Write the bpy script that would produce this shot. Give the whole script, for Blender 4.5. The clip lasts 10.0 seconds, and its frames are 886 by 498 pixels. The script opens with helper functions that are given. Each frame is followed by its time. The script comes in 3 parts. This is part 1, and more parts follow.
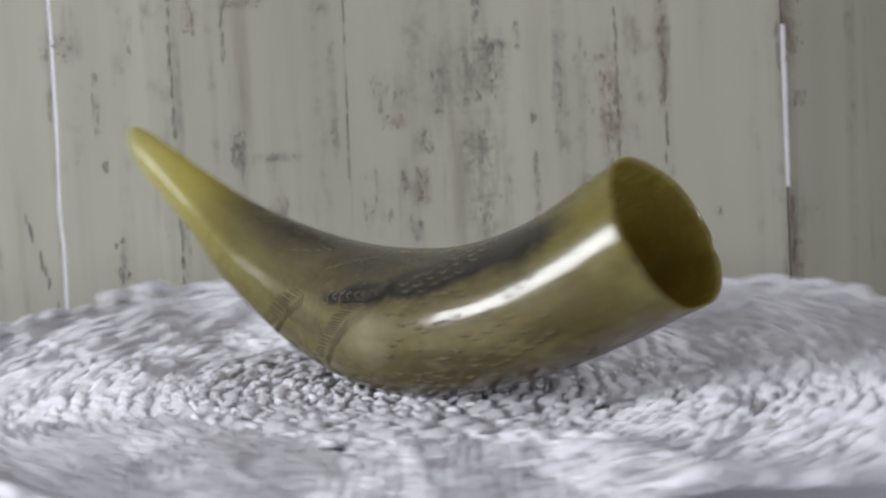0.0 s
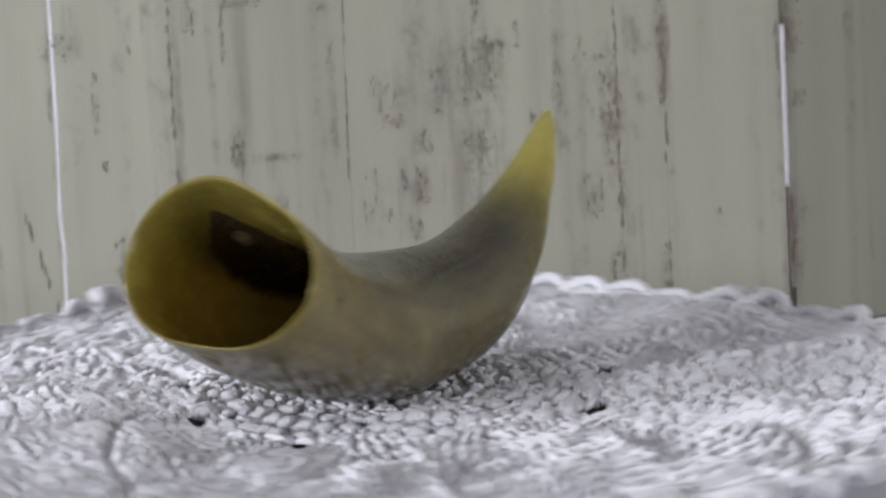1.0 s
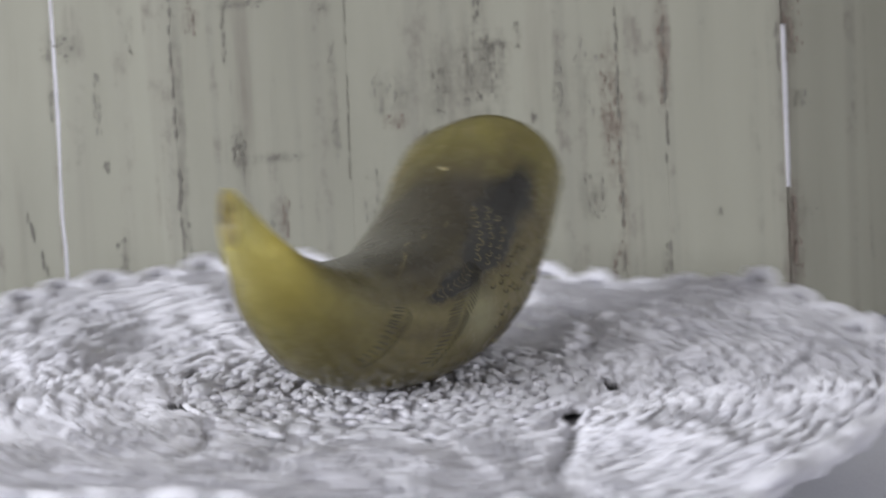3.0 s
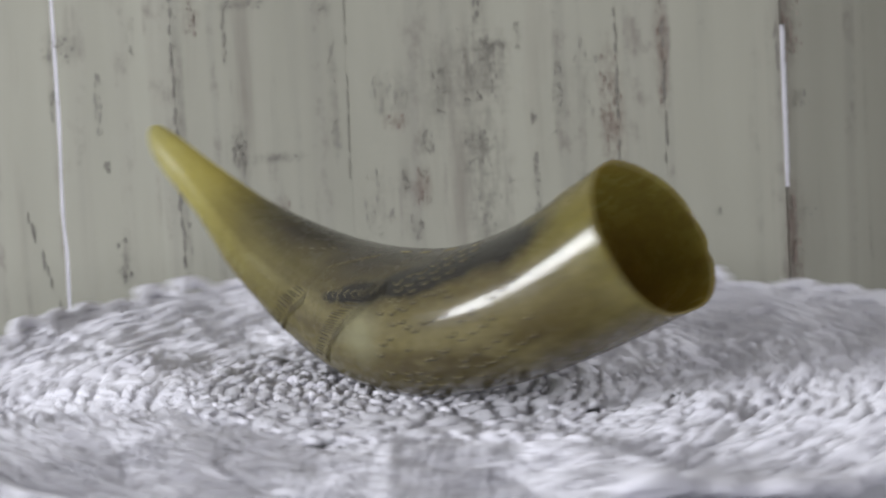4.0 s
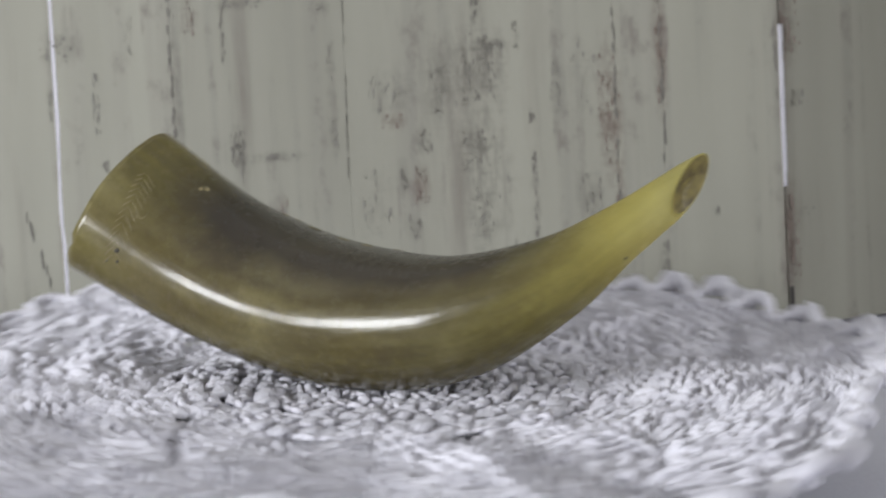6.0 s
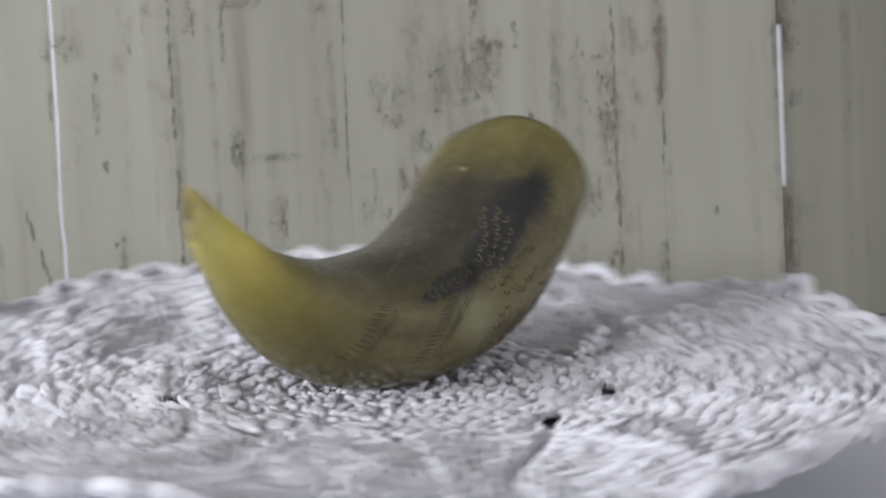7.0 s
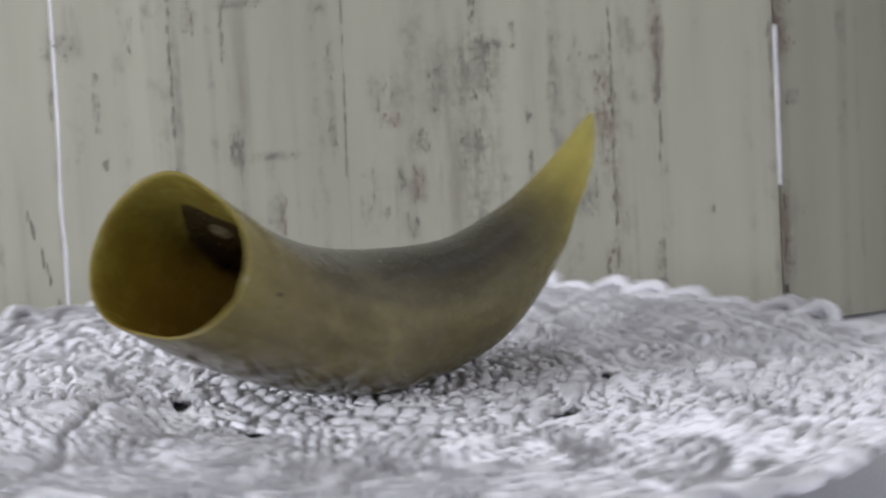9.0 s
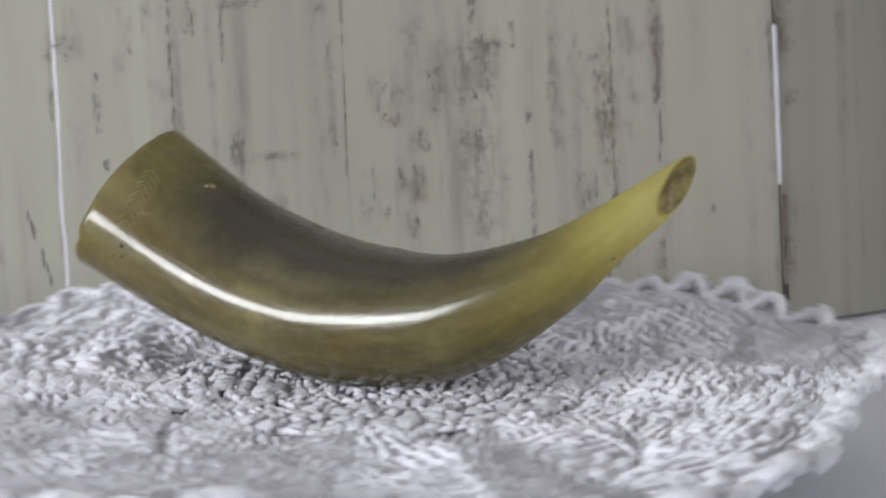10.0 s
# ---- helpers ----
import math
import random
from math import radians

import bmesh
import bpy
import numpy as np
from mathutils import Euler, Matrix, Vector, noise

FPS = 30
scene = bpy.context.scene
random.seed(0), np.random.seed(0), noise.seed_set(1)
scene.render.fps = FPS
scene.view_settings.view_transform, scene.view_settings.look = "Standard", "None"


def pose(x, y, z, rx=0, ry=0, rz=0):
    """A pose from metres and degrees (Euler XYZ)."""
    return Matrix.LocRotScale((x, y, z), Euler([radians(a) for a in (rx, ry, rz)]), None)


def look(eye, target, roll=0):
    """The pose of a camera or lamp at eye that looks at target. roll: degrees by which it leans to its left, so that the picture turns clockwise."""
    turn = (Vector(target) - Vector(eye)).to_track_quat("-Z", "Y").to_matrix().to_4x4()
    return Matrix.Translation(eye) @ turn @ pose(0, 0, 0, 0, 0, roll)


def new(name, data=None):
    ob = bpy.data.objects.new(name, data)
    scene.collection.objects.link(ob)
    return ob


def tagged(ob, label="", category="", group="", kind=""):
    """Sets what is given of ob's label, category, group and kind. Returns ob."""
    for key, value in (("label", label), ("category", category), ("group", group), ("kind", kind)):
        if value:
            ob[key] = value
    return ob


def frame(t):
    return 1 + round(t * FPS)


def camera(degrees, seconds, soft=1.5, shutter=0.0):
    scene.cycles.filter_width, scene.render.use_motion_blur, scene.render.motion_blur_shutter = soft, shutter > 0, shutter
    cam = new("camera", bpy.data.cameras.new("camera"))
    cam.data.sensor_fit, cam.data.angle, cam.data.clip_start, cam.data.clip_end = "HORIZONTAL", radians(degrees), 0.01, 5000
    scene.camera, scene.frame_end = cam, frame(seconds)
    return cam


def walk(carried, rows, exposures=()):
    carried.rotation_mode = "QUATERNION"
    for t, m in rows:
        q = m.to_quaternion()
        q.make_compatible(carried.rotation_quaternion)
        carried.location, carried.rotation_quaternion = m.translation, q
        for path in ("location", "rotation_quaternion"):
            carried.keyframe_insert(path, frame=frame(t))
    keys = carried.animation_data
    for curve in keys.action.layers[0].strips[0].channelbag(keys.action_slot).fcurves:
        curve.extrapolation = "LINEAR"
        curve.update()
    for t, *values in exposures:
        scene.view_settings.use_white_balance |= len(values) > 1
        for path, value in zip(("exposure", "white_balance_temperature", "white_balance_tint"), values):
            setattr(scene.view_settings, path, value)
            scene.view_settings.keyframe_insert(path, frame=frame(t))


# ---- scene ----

# ---- camera ----
cam = camera(24.33, 10.0, soft=2.2, shutter=0.7)
cam.data.dof.use_dof, cam.data.dof.focus_distance, cam.data.dof.aperture_fstop = True, 0.76, 23.0


def eye(back, yaw, pitch):
    """The tripod's place, drawn back along its view by so many metres."""
    turn = pose(0, 0, 0, 0, 0, yaw) @ pose(0, 0, 0, 90 + pitch) @ pose(0, 0, 0, 0, 0, -1.135)
    return Matrix.Translation(Vector((0, -0.75, 0.1796)) + turn.to_3x3() @ Vector((0, 0, back))) @ turn


walk(cam, [
    (0.0, eye(0.0, -1.610, -9.765)), (0.5, eye(0.001, -1.585, -9.767)), (1.0, eye(0.001, -1.622, -9.778)),
    (1.5, eye(0.001, -1.628, -9.774)), (2.0, eye(0.0, -1.615, -9.772)), (2.5, eye(0.001, -1.585, -9.771)),
    (3.2, eye(0.003, -1.586, -9.773)), (4.0, eye(0.005, -1.588, -9.776)), (4.5, eye(0.007, -1.616, -9.790)),
    (5.0, eye(0.006, -1.629, -9.786)), (5.7, eye(0.006, -1.636, -9.792)), (6.5, eye(0.006, -1.642, -9.800)),
    (7.0, eye(0.0075, -1.655, -9.801)), (7.5, eye(0.0093, -1.675, -9.816)), (8.0, eye(0.012, -1.697, -9.838)),
    (8.5, eye(0.0145, -1.704, -9.854)), (9.0, eye(0.0142, -1.710, -9.845)), (9.5, eye(0.0148, -1.716, -9.852)),
    (10.0, eye(0.0152, -1.708, -9.854)),
])

# ---- light: a pale sky, and two lamps in window openings of the added room ----
world = bpy.data.worlds.new("sky")
scene.world = world
world.use_nodes = True
wn = world.node_tree.nodes
sky = wn.new("ShaderNodeTexSky")
sky.sky_type, sky.sun_disc = "NISHITA", False
sky.sun_elevation, sky.sun_rotation = radians(35), radians(180)
world.node_tree.links.new(sky.outputs[0], wn["Background"].inputs[0])
wn["Background"].inputs[1].default_value = 0.1
scene.view_settings.exposure = 0.0


def window_light(name, at, aim, width, height, watts, colour):
    data = bpy.data.lights.new(name, "AREA")
    data.shape, data.size, data.size_y, data.energy, data.color = "RECTANGLE", width, height, watts, colour
    ob = new(name, data)
    ob.matrix_world = look(at, aim)
    return ob


window_light("daylight_left", (-1.55, -0.90, 0.40), (0, 0, 0.05), 1.06, 0.42, 41.5, (0.945, 0.963, 1.0))
window_light("daylight_right", (1.55, -1.25, 0.31), (0, 0, 0.05), 0.60, 0.36, 15.6, (0.96, 0.967, 1.0))


# ---- materials ----
class Nodes:
    """A principled material and short ways to add nodes to it."""

    def __init__(self, name, **inputs):
        self.mat = bpy.data.materials.new(name)
        self.mat.use_nodes = True
        self.tree = self.mat.node_tree
        self.bsdf = self.tree.nodes["Principled BSDF"]
        self.out = self.tree.nodes["Material Output"]
        for key, value in inputs.items():
            self.bsdf.inputs[key.replace("_", " ")].default_value = value

    def add(self, kind, **attributes):
        node = self.tree.nodes.new(kind)
        for key, value in attributes.items():
            setattr(node, key, value)
        return node

    def link(self, a, b):
        self.tree.links.new(a, b)

    def coords(self, scale=(1, 1, 1), which="Object"):
        c, m = self.add("ShaderNodeTexCoord"), self.add("ShaderNodeMapping")
        m.inputs["Scale"].default_value = scale
        self.link(c.outputs[which], m.inputs[0])
        return m.outputs[0]

    def noise(self, vector, scale, detail=4.0, rough=0.55):
        n = self.add("ShaderNodeTexNoise")
        n.inputs["Scale"].default_value, n.inputs["Detail"].default_value, n.inputs["Roughness"].default_value = scale, detail, rough
        self.link(vector, n.inputs["Vector"])
        return n.outputs["Fac"]

    def ramp(self, fac, *stops):
        r = self.add("ShaderNodeValToRGB")
        e = r.color_ramp.elements
        while len(e) < len(stops):
            e.new(0.5)
        for el, (p, c) in zip(e, stops):
            el.position, el.color = p, (*c, 1) if isinstance(c, tuple) else (c, c, c, 1)
        self.link(fac, r.inputs[0])
        return r.outputs[0]

    def mix(self, fac, a, b, blend="MIX"):
        m = self.add("ShaderNodeMix", data_type="RGBA", blend_type=blend)
        for value, slot in ((fac, m.inputs[0]), (a, m.inputs[6]), (b, m.inputs[7])):
            if isinstance(value, (int, float)):
                slot.default_value = value
            elif isinstance(value, tuple):
                slot.default_value = (*value, 1)
            else:
                self.link(value, slot)
        return m.outputs[2]

    def calc(self, op, a, b=0.0):
        m = self.add("ShaderNodeMath", operation=op)
        for value, slot in ((a, m.inputs[0]), (b, m.inputs[1])):
            if isinstance(value, (int, float)):
                slot.default_value = value
            else:
                self.link(value, slot)
        return m.outputs[0]

    def bump(self, height, strength, distance):
        b = self.add("ShaderNodeBump")
        b.inputs["Strength"].default_value, b.inputs["Distance"].default_value = strength, distance
        self.link(height, b.inputs["Height"])
        self.link(b.outputs[0], self.bsdf.inputs["Normal"])

    def base(self, colour):
        self.link(colour, self.bsdf.inputs["Base Color"])
        return self


def painted_board():
    m = Nodes("worn_grey_green_paint", Roughness=0.62)
    info = m.add("ShaderNodeObjectInfo")
    streak = m.noise(m.coords((1, 1, 0.03)), 85, 4, 0.5)
    broad = m.noise(m.coords((1, 1, 0.12)), 22, 3)
    blot = m.noise(m.coords((1, 1, 0.6)), 60, 6, 0.7)
    paint = m.ramp(broad, (0.3, (0.222, 0.218, 0.180)), (0.7, (0.268, 0.264, 0.219)))
    paint = m.mix(m.ramp(streak, (0.50, 0.0), (0.72, 0.45)), paint, (0.185, 0.178, 0.155))
    worn = m.calc("MULTIPLY", m.ramp(streak, (0.50, 0.0), (0.62, 1.0)), m.ramp(blot, (0.52, 0.0), (0.64, 1.0)))
    paint = m.mix(m.calc("MULTIPLY", worn, 0.75), paint, (0.15, 0.132, 0.115))
    smear = m.noise(m.coords((1, 1, 0.10)), 38, 5, 0.6)
    paint = m.mix(m.calc("MULTIPLY", m.ramp(smear, (0.57, 0.0), (0.72, 0.7)), m.ramp(streak, (0.38, 0.25), (0.56, 1.0))), paint, (0.140, 0.122, 0.104))
    # where the paint is rubbed through to grey or brown wood, in streaks and specks
    fleck = m.noise(m.coords((1, 1, 0.35)), 210, 5, 0.7)
    cross = m.noise(m.coords((0.25, 1, 1.2)), 190, 4, 0.6)
    broken = m.calc("ADD", m.ramp(fleck, (0.40, 0.10), (0.60, 0.75)), m.calc("ADD", m.ramp(streak, (0.42, 0.0), (0.60, 0.40)), m.ramp(cross, (0.52, 0.0), (0.66, 0.35))))
    for layer, wood in (("worn_grey", (0.105, 0.097, 0.082)), ("worn_brown", (0.115, 0.084, 0.068))):
        rubbed = m.add("ShaderNodeAttribute", attribute_name=layer)
        paint = m.mix(m.ramp(m.calc("MULTIPLY", rubbed.outputs["Fac"], broken), (0.10, 0.0), (0.75, 0.80)), paint, wood)
    tone = m.ramp(info.outputs["Random"], (0.0, 0.94), (1.0, 1.04))
    m.base(m.mix(1.0, paint, tone, "MULTIPLY"))
    m.bump(m.calc("ADD", streak, m.calc("MULTIPLY", blot, 0.6)), 0.35, 0.0006)
    return m.mat


def plain(name, a, b, scale=60, rough=0.7, stretch=(1, 1, 1), depth=0.0004, **inputs):
    m = Nodes(name, Roughness=rough, **inputs)
    n = m.noise(m.coords(stretch), scale, 5, 0.6)
    m.base(m.ramp(n, (0.3, a), (0.7, b)))
    m.bump(n, 0.4, depth)
    return m.mat


def yarn():
    m = Nodes("white_cotton_yarn", Roughness=0.9)
    fine = m.noise(m.coords(), 2200, 3)
    broad = m.noise(m.coords(), 35, 3)
    m.base(m.ramp(broad, (0.3, (0.660, 0.651, 0.718)), (0.7, (0.800, 0.792, 0.855))))
    m.bsdf.inputs["Sheen Weight"].default_value = 0.25
    m.bump(fine, 0.7, 0.0008)
    return m.mat


def horn_stuff(name, inside=False):
    """Polished cattle horn: u runs from the tip to the mouth, v round it."""
    m = Nodes(name, IOR=1.34, Coat_Weight=0.68, Coat_Roughness=0.13, Coat_IOR=1.5)
    uv = m.add("ShaderNodeUVMap", uv_map="along")
    sep = m.add("ShaderNodeSeparateXYZ")
    m.link(uv.outputs[0], sep.inputs[0])
    u, v = sep.outputs[0], sep.outputs[1]
    turn = m.calc("MULTIPLY", v, 2 * math.pi)
    ring = m.add("ShaderNodeCombineXYZ")
    m.link(m.calc("MULTIPLY", u, 1.6), ring.inputs[0])
    m.link(m.calc("COSINE", turn), ring.inputs[1])
    m.link(m.calc("SINE", turn), ring.inputs[2])
    cloud = m.noise(m.coords((1, 1, 1)), 28, 4)
    grain = m.noise(ring.outputs[0], 3.2, 6, 0.62)
    bands = m.noise(ring.outputs[0], 1.7, 3, 0.5)
    wob = m.calc("MULTIPLY", m.calc("SUBTRACT", cloud, 0.5), 0.16)
    # the yellow of the tip runs further along the belly than along the back
    uw = m.calc("ADD", m.calc("ADD", u, wob), m.calc("MULTIPLY", m.calc("SINE", turn), 0.07))
    base = m.ramp(uw, (0.0, (0.62, 0.61, 0.30)), (0.14, (0.49, 0.46, 0.160)), (0.27, (0.33, 0.295, 0.095)), (0.40, (0.165, 0.148, 0.064)),
                  (0.62, (0.098, 0.084, 0.042)), (0.86, (0.104, 0.083, 0.029)), (1.0, (0.185, 0.165, 0.038)))
    blot = m.noise(m.coords((1, 1, 1)), 95, 6, 0.7)
    deepened = m.ramp(u, (0.12, 0.12), (0.45, 1.0), (0.80, 1.0), (0.96, 0.75))
    base = m.mix(m.calc("MULTIPLY", m.ramp(blot, (0.35, 0.55), (0.62, 0.0)), deepened), base, (0.085, 0.066, 0.030))
    base = m.mix(m.calc("MULTIPLY", m.ramp(bands, (0.40, 0.0), (0.60, 0.7)), deepened), base, (0.225, 0.198, 0.100))
    base = m.mix(m.calc("MULTIPLY", m.ramp(grain, (0.40, 0.6), (0.55, 0.0)), deepened), base, (0.085, 0.068, 0.036))
    amber = m.noise(m.coords((1, 1, 1)), 46, 5, 0.6)
    base = m.mix(m.calc("MULTIPLY", m.ramp(amber, (0.48, 0.0), (0.66, 0.50)), m.ramp(u, (0.16, 0.25), (0.36, 1.0))), base, (0.128, 0.104, 0.034))
    base = m.mix(m.calc("MULTIPLY", m.ramp(amber, (0.34, 0.6), (0.46, 0.0)), deepened), base, (0.255, 0.225, 0.105))
    speck = m.noise(m.coords((1, 1, 1)), 330, 4, 0.65)
    base = m.mix(m.calc("MULTIPLY", m.ramp(speck, (0.53, 0.0), (0.68, 0.35)), deepened), base, (0.066, 0.048, 0.020))
    base = m.mix(m.calc("MULTIPLY", m.ramp(speck, (0.32, 0.25), (0.45, 0.0)), deepened), base, (0.27, 0.235, 0.10))
    # grey-brown back of the bend, v = 0.25 is uppermost
    top = m.calc("ABSOLUTE", m.calc("SUBTRACT", v, 0.27))
    topm = m.calc("MULTIPLY", m.ramp(m.calc("ADD", top, wob), (0.07, 1.0), (0.23, 0.0)), m.ramp(u, (0.14, 0.0), (0.34, 1.0), (0.85, 1.0), (0.965, 0.0)))
    col = m.mix(m.calc("MULTIPLY", topm, 0.93), base, (0.024, 0.018, 0.011))
    # the black streak, with a clear window beside its point
    line = m.ramp(u, (0.50, 0.072), (0.645, 0.112), (0.74, 0.129), (0.84, 0.132), (0.945, 0.104))
    off = m.calc("ABSOLUTE", m.calc("SUBTRACT", v, line))
    width = m.calc("MULTIPLY", m.ramp(u, (0.495, 0.02), (0.55, 0.36), (0.64, 0.50), (0.74, 0.72), (0.86, 0.90), (0.955, 0.1)), 0.078)
    streak = m.ramp(m.calc("DIVIDE", m.calc("ADD", off, m.calc("MULTIPLY", m.calc("ADD", wob, m.calc("MULTIPLY", m.calc("SUBTRACT", blot, 0.5), 0.10)), 0.40)), width), (0.45, 1.0), (1.0, 0.0))
    inband = m.ramp(u, (0.49, 0.0), (0.51, 1.0), (0.90, 1.0), (0.955, 0.0))
    streak = m.calc("MULTIPLY", streak, inband)
    col = m.mix(m.calc("MULTIPLY", streak, 0.97), col, (0.005, 0.0045, 0.005))
    du = m.calc("MULTIPLY", m.calc("SUBTRACT", m.calc("ADD", u, m.calc("MULTIPLY", wob, 0.5)), 0.597), 13.0)
    dv = m.calc("MULTIPLY", m.calc("SUBTRACT", 1.0, m.calc("COSINE", m.calc("SUBTRACT", turn, 0.02))), 5.0)
    dist = m.calc("SQRT", m.calc("ADD", m.calc("MULTIPLY", du, du), dv))
    col = m.mix(m.calc("MULTIPLY", m.ramp(m.calc("ADD", dist, m.calc("MULTIPLY", m.calc("SUBTRACT", blot, 0.5), 0.9)), (0.15, 1.0), (0.75, 0.0)), 0.50), col, (0.34, 0.335, 0.21))
    share = m.calc("MULTIPLY", m.ramp(u, (0.20, 0.62), (0.46, 0.28)), m.calc("SUBTRACT", 1.0, m.calc("MULTIPLY", topm, 0.6)))
    if inside:
        # olive at the rim, browner and darker towards the depth
        inner_tone = m.ramp(uw, (0.50, (0.050, 0.022, 0.013)), (0.70, (0.120, 0.050, 0.018)), (0.84, (0.215, 0.112, 0.027)), (0.92, (0.25, 0.195, 0.042)), (1.0, (0.29, 0.26, 0.065)))
        inner_tone = m.mix(m.ramp(blot, (0.36, 0.55), (0.60, 0.0)), inner_tone, (0.11, 0.062, 0.018))
        # a dark wedge that opens towards the depth, with a pale spot on it
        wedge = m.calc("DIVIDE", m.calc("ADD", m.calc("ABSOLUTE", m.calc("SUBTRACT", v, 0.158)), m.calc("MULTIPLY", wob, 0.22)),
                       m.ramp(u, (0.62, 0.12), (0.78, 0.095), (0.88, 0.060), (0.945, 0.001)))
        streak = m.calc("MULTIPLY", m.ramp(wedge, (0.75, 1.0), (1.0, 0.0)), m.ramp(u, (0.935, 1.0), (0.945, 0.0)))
        col = m.mix(m.calc("MULTIPLY", streak, 0.92), inner_tone, (0.020, 0.013, 0.011))
        su = m.calc("MULTIPLY", m.calc("SUBTRACT", m.calc("ADD", u, wob), 0.865), 36.0)
        sv = m.calc("MULTIPLY", m.calc("SUBTRACT", v, 0.165), 48.0)
        spot = m.calc("SQRT", m.calc("ADD", m.calc("MULTIPLY", su, su), m.calc("MULTIPLY", sv, sv)))
        col = m.mix(m.calc("MULTIPLY", m.ramp(spot, (0.45, 1.0), (1.0, 0.0)), m.ramp(blot, (0.38, 0.35), (0.58, 0.85))), col, (0.36, 0.30, 0.20))
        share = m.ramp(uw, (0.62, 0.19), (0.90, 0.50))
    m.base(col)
    m.link(m.calc("ADD", m.ramp(blot, (0.3, 0.20), (0.7, 0.32)), m.ramp(u, (0.10, 0.02), (0.42, 0.0))), m.bsdf.inputs["Roughness"])
    ridges = m.noise(ring.outputs[0], 9.0, 3, 0.5)
    m.bump(m.calc("ADD", m.calc("MULTIPLY", ridges, 0.5), m.calc("MULTIPLY", blot, 0.35)), 0.45, 0.0012)
    glow, both = m.add("ShaderNodeBsdfTranslucent"), m.add("ShaderNodeMixShader")
    deep = m.mix(1.0, m.mix(0.36, col, (1.0, 1.0, 1.0)), (1.0, 0.80, 0.25) if inside else (1.0, 0.90, 0.45), "MULTIPLY")
    m.link(deep, glow.inputs[0])
    m.link(m.calc("MULTIPLY", m.calc("SUBTRACT", 1.0, streak), share), both.inputs[0])
    m.link(m.bsdf.outputs[0], both.inputs[1])
    m.link(glow.outputs[0], both.inputs[2])
    m.link(both.outputs[0], m.out.inputs[0])
    return m.mat


BOARD = painted_board()
SEAM_LIGHT = plain("white_filler", (0.82, 0.81, 0.87), (0.88, 0.87, 0.93), 90)
CHIP_GREY = plain("bare_grey_wood", (0.10, 0.094, 0.082), (0.18, 0.17, 0.15), 300)
CHIP_BROWN = plain("bare_brown_wood", (0.10, 0.072, 0.06), (0.19, 0.152, 0.13), 300)
CHIP_PALE = plain("rubbed_paint", (0.165, 0.158, 0.14), (0.205, 0.198, 0.175), 300)
CRACK = plain("dark_crack", (0.02, 0.018, 0.016), (0.05, 0.045, 0.04), 200)
CLOTH = plain("blue_grey_cloth", (0.64, 0.645, 0.72), (0.72, 0.725, 0.80), 900, 0.9)
YARN = yarn()
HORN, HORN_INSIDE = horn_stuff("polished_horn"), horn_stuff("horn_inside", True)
CUT_BROWN = plain("sawn_horn", (0.050, 0.036, 0.010), (0.25, 0.20, 0.055), 260, 0.5)
GROOVE = plain("dark_engraved_line", (0.022, 0.019, 0.010), (0.05, 0.042, 0.022), 400, 0.5)
# pale engraved lines, their tone also carries the glints of the cuts
PALE_CUT = plain("pale_engraved_line", (0.20, 0.165, 0.075), (0.37, 0.315, 0.165), 400, 0.35)
GREY_PLASTIC = plain("grey_plastic", (0.20, 0.20, 0.22), (0.24, 0.24, 0.26), 200, 0.45)
PLASTER = plain("pale_plaster", (0.64, 0.64, 0.63), (0.72, 0.72, 0.71), 8, 0.9, depth=0.002)
FLOORING = plain("brown_floorboards", (0.16, 0.10, 0.06), (0.24, 0.16, 0.10), 6, 0.5, (1, 8, 1))


# ---- mesh helpers ----
def mesh_object(name, verts, faces, material, parent=None, label="", smooth=True):
    me = bpy.data.meshes.new(name)
    me.from_pydata([tuple(p) for p in verts], [], [tuple(int(i) for i in q) for q in faces])
    me.update()
    if smooth:
        me.polygons.foreach_set("use_smooth", [True] * len(me.polygons))
    me.materials.append(material)
    ob = new(name, me)
    ob.parent = parent
    return tagged(ob, label)


def part(name, bm, material, parent=None, label="", smooth=False):
    me = bpy.data.meshes.new(name)
    bm.normal_update()
    bm.to_mesh(me)
    bm.free()
    if smooth:
        me.polygons.foreach_set("use_smooth", [True] * len(me.polygons))
    me.materials.append(material)
    ob = new(name, me)
    ob.parent = parent
    return tagged(ob, label)


def box(x0, x1, y0, y1, z0, z1, bevel=0.0, bm=None):
    own = bm is None
    bm = bmesh.new() if own else bm
    made = bmesh.ops.create_cube(bm, size=1, matrix=Matrix.LocRotScale(((x0 + x1) / 2, (y0 + y1) / 2, (z0 + z1) / 2), None, (x1 - x0, y1 - y0, z1 - z0)))
    if bevel:
        edges = {e for p in made["verts"] for e in p.link_edges}
        bmesh.ops.bevel(bm, geom=list(edges), offset=bevel, segments=2, affect="EDGES")
    return bm


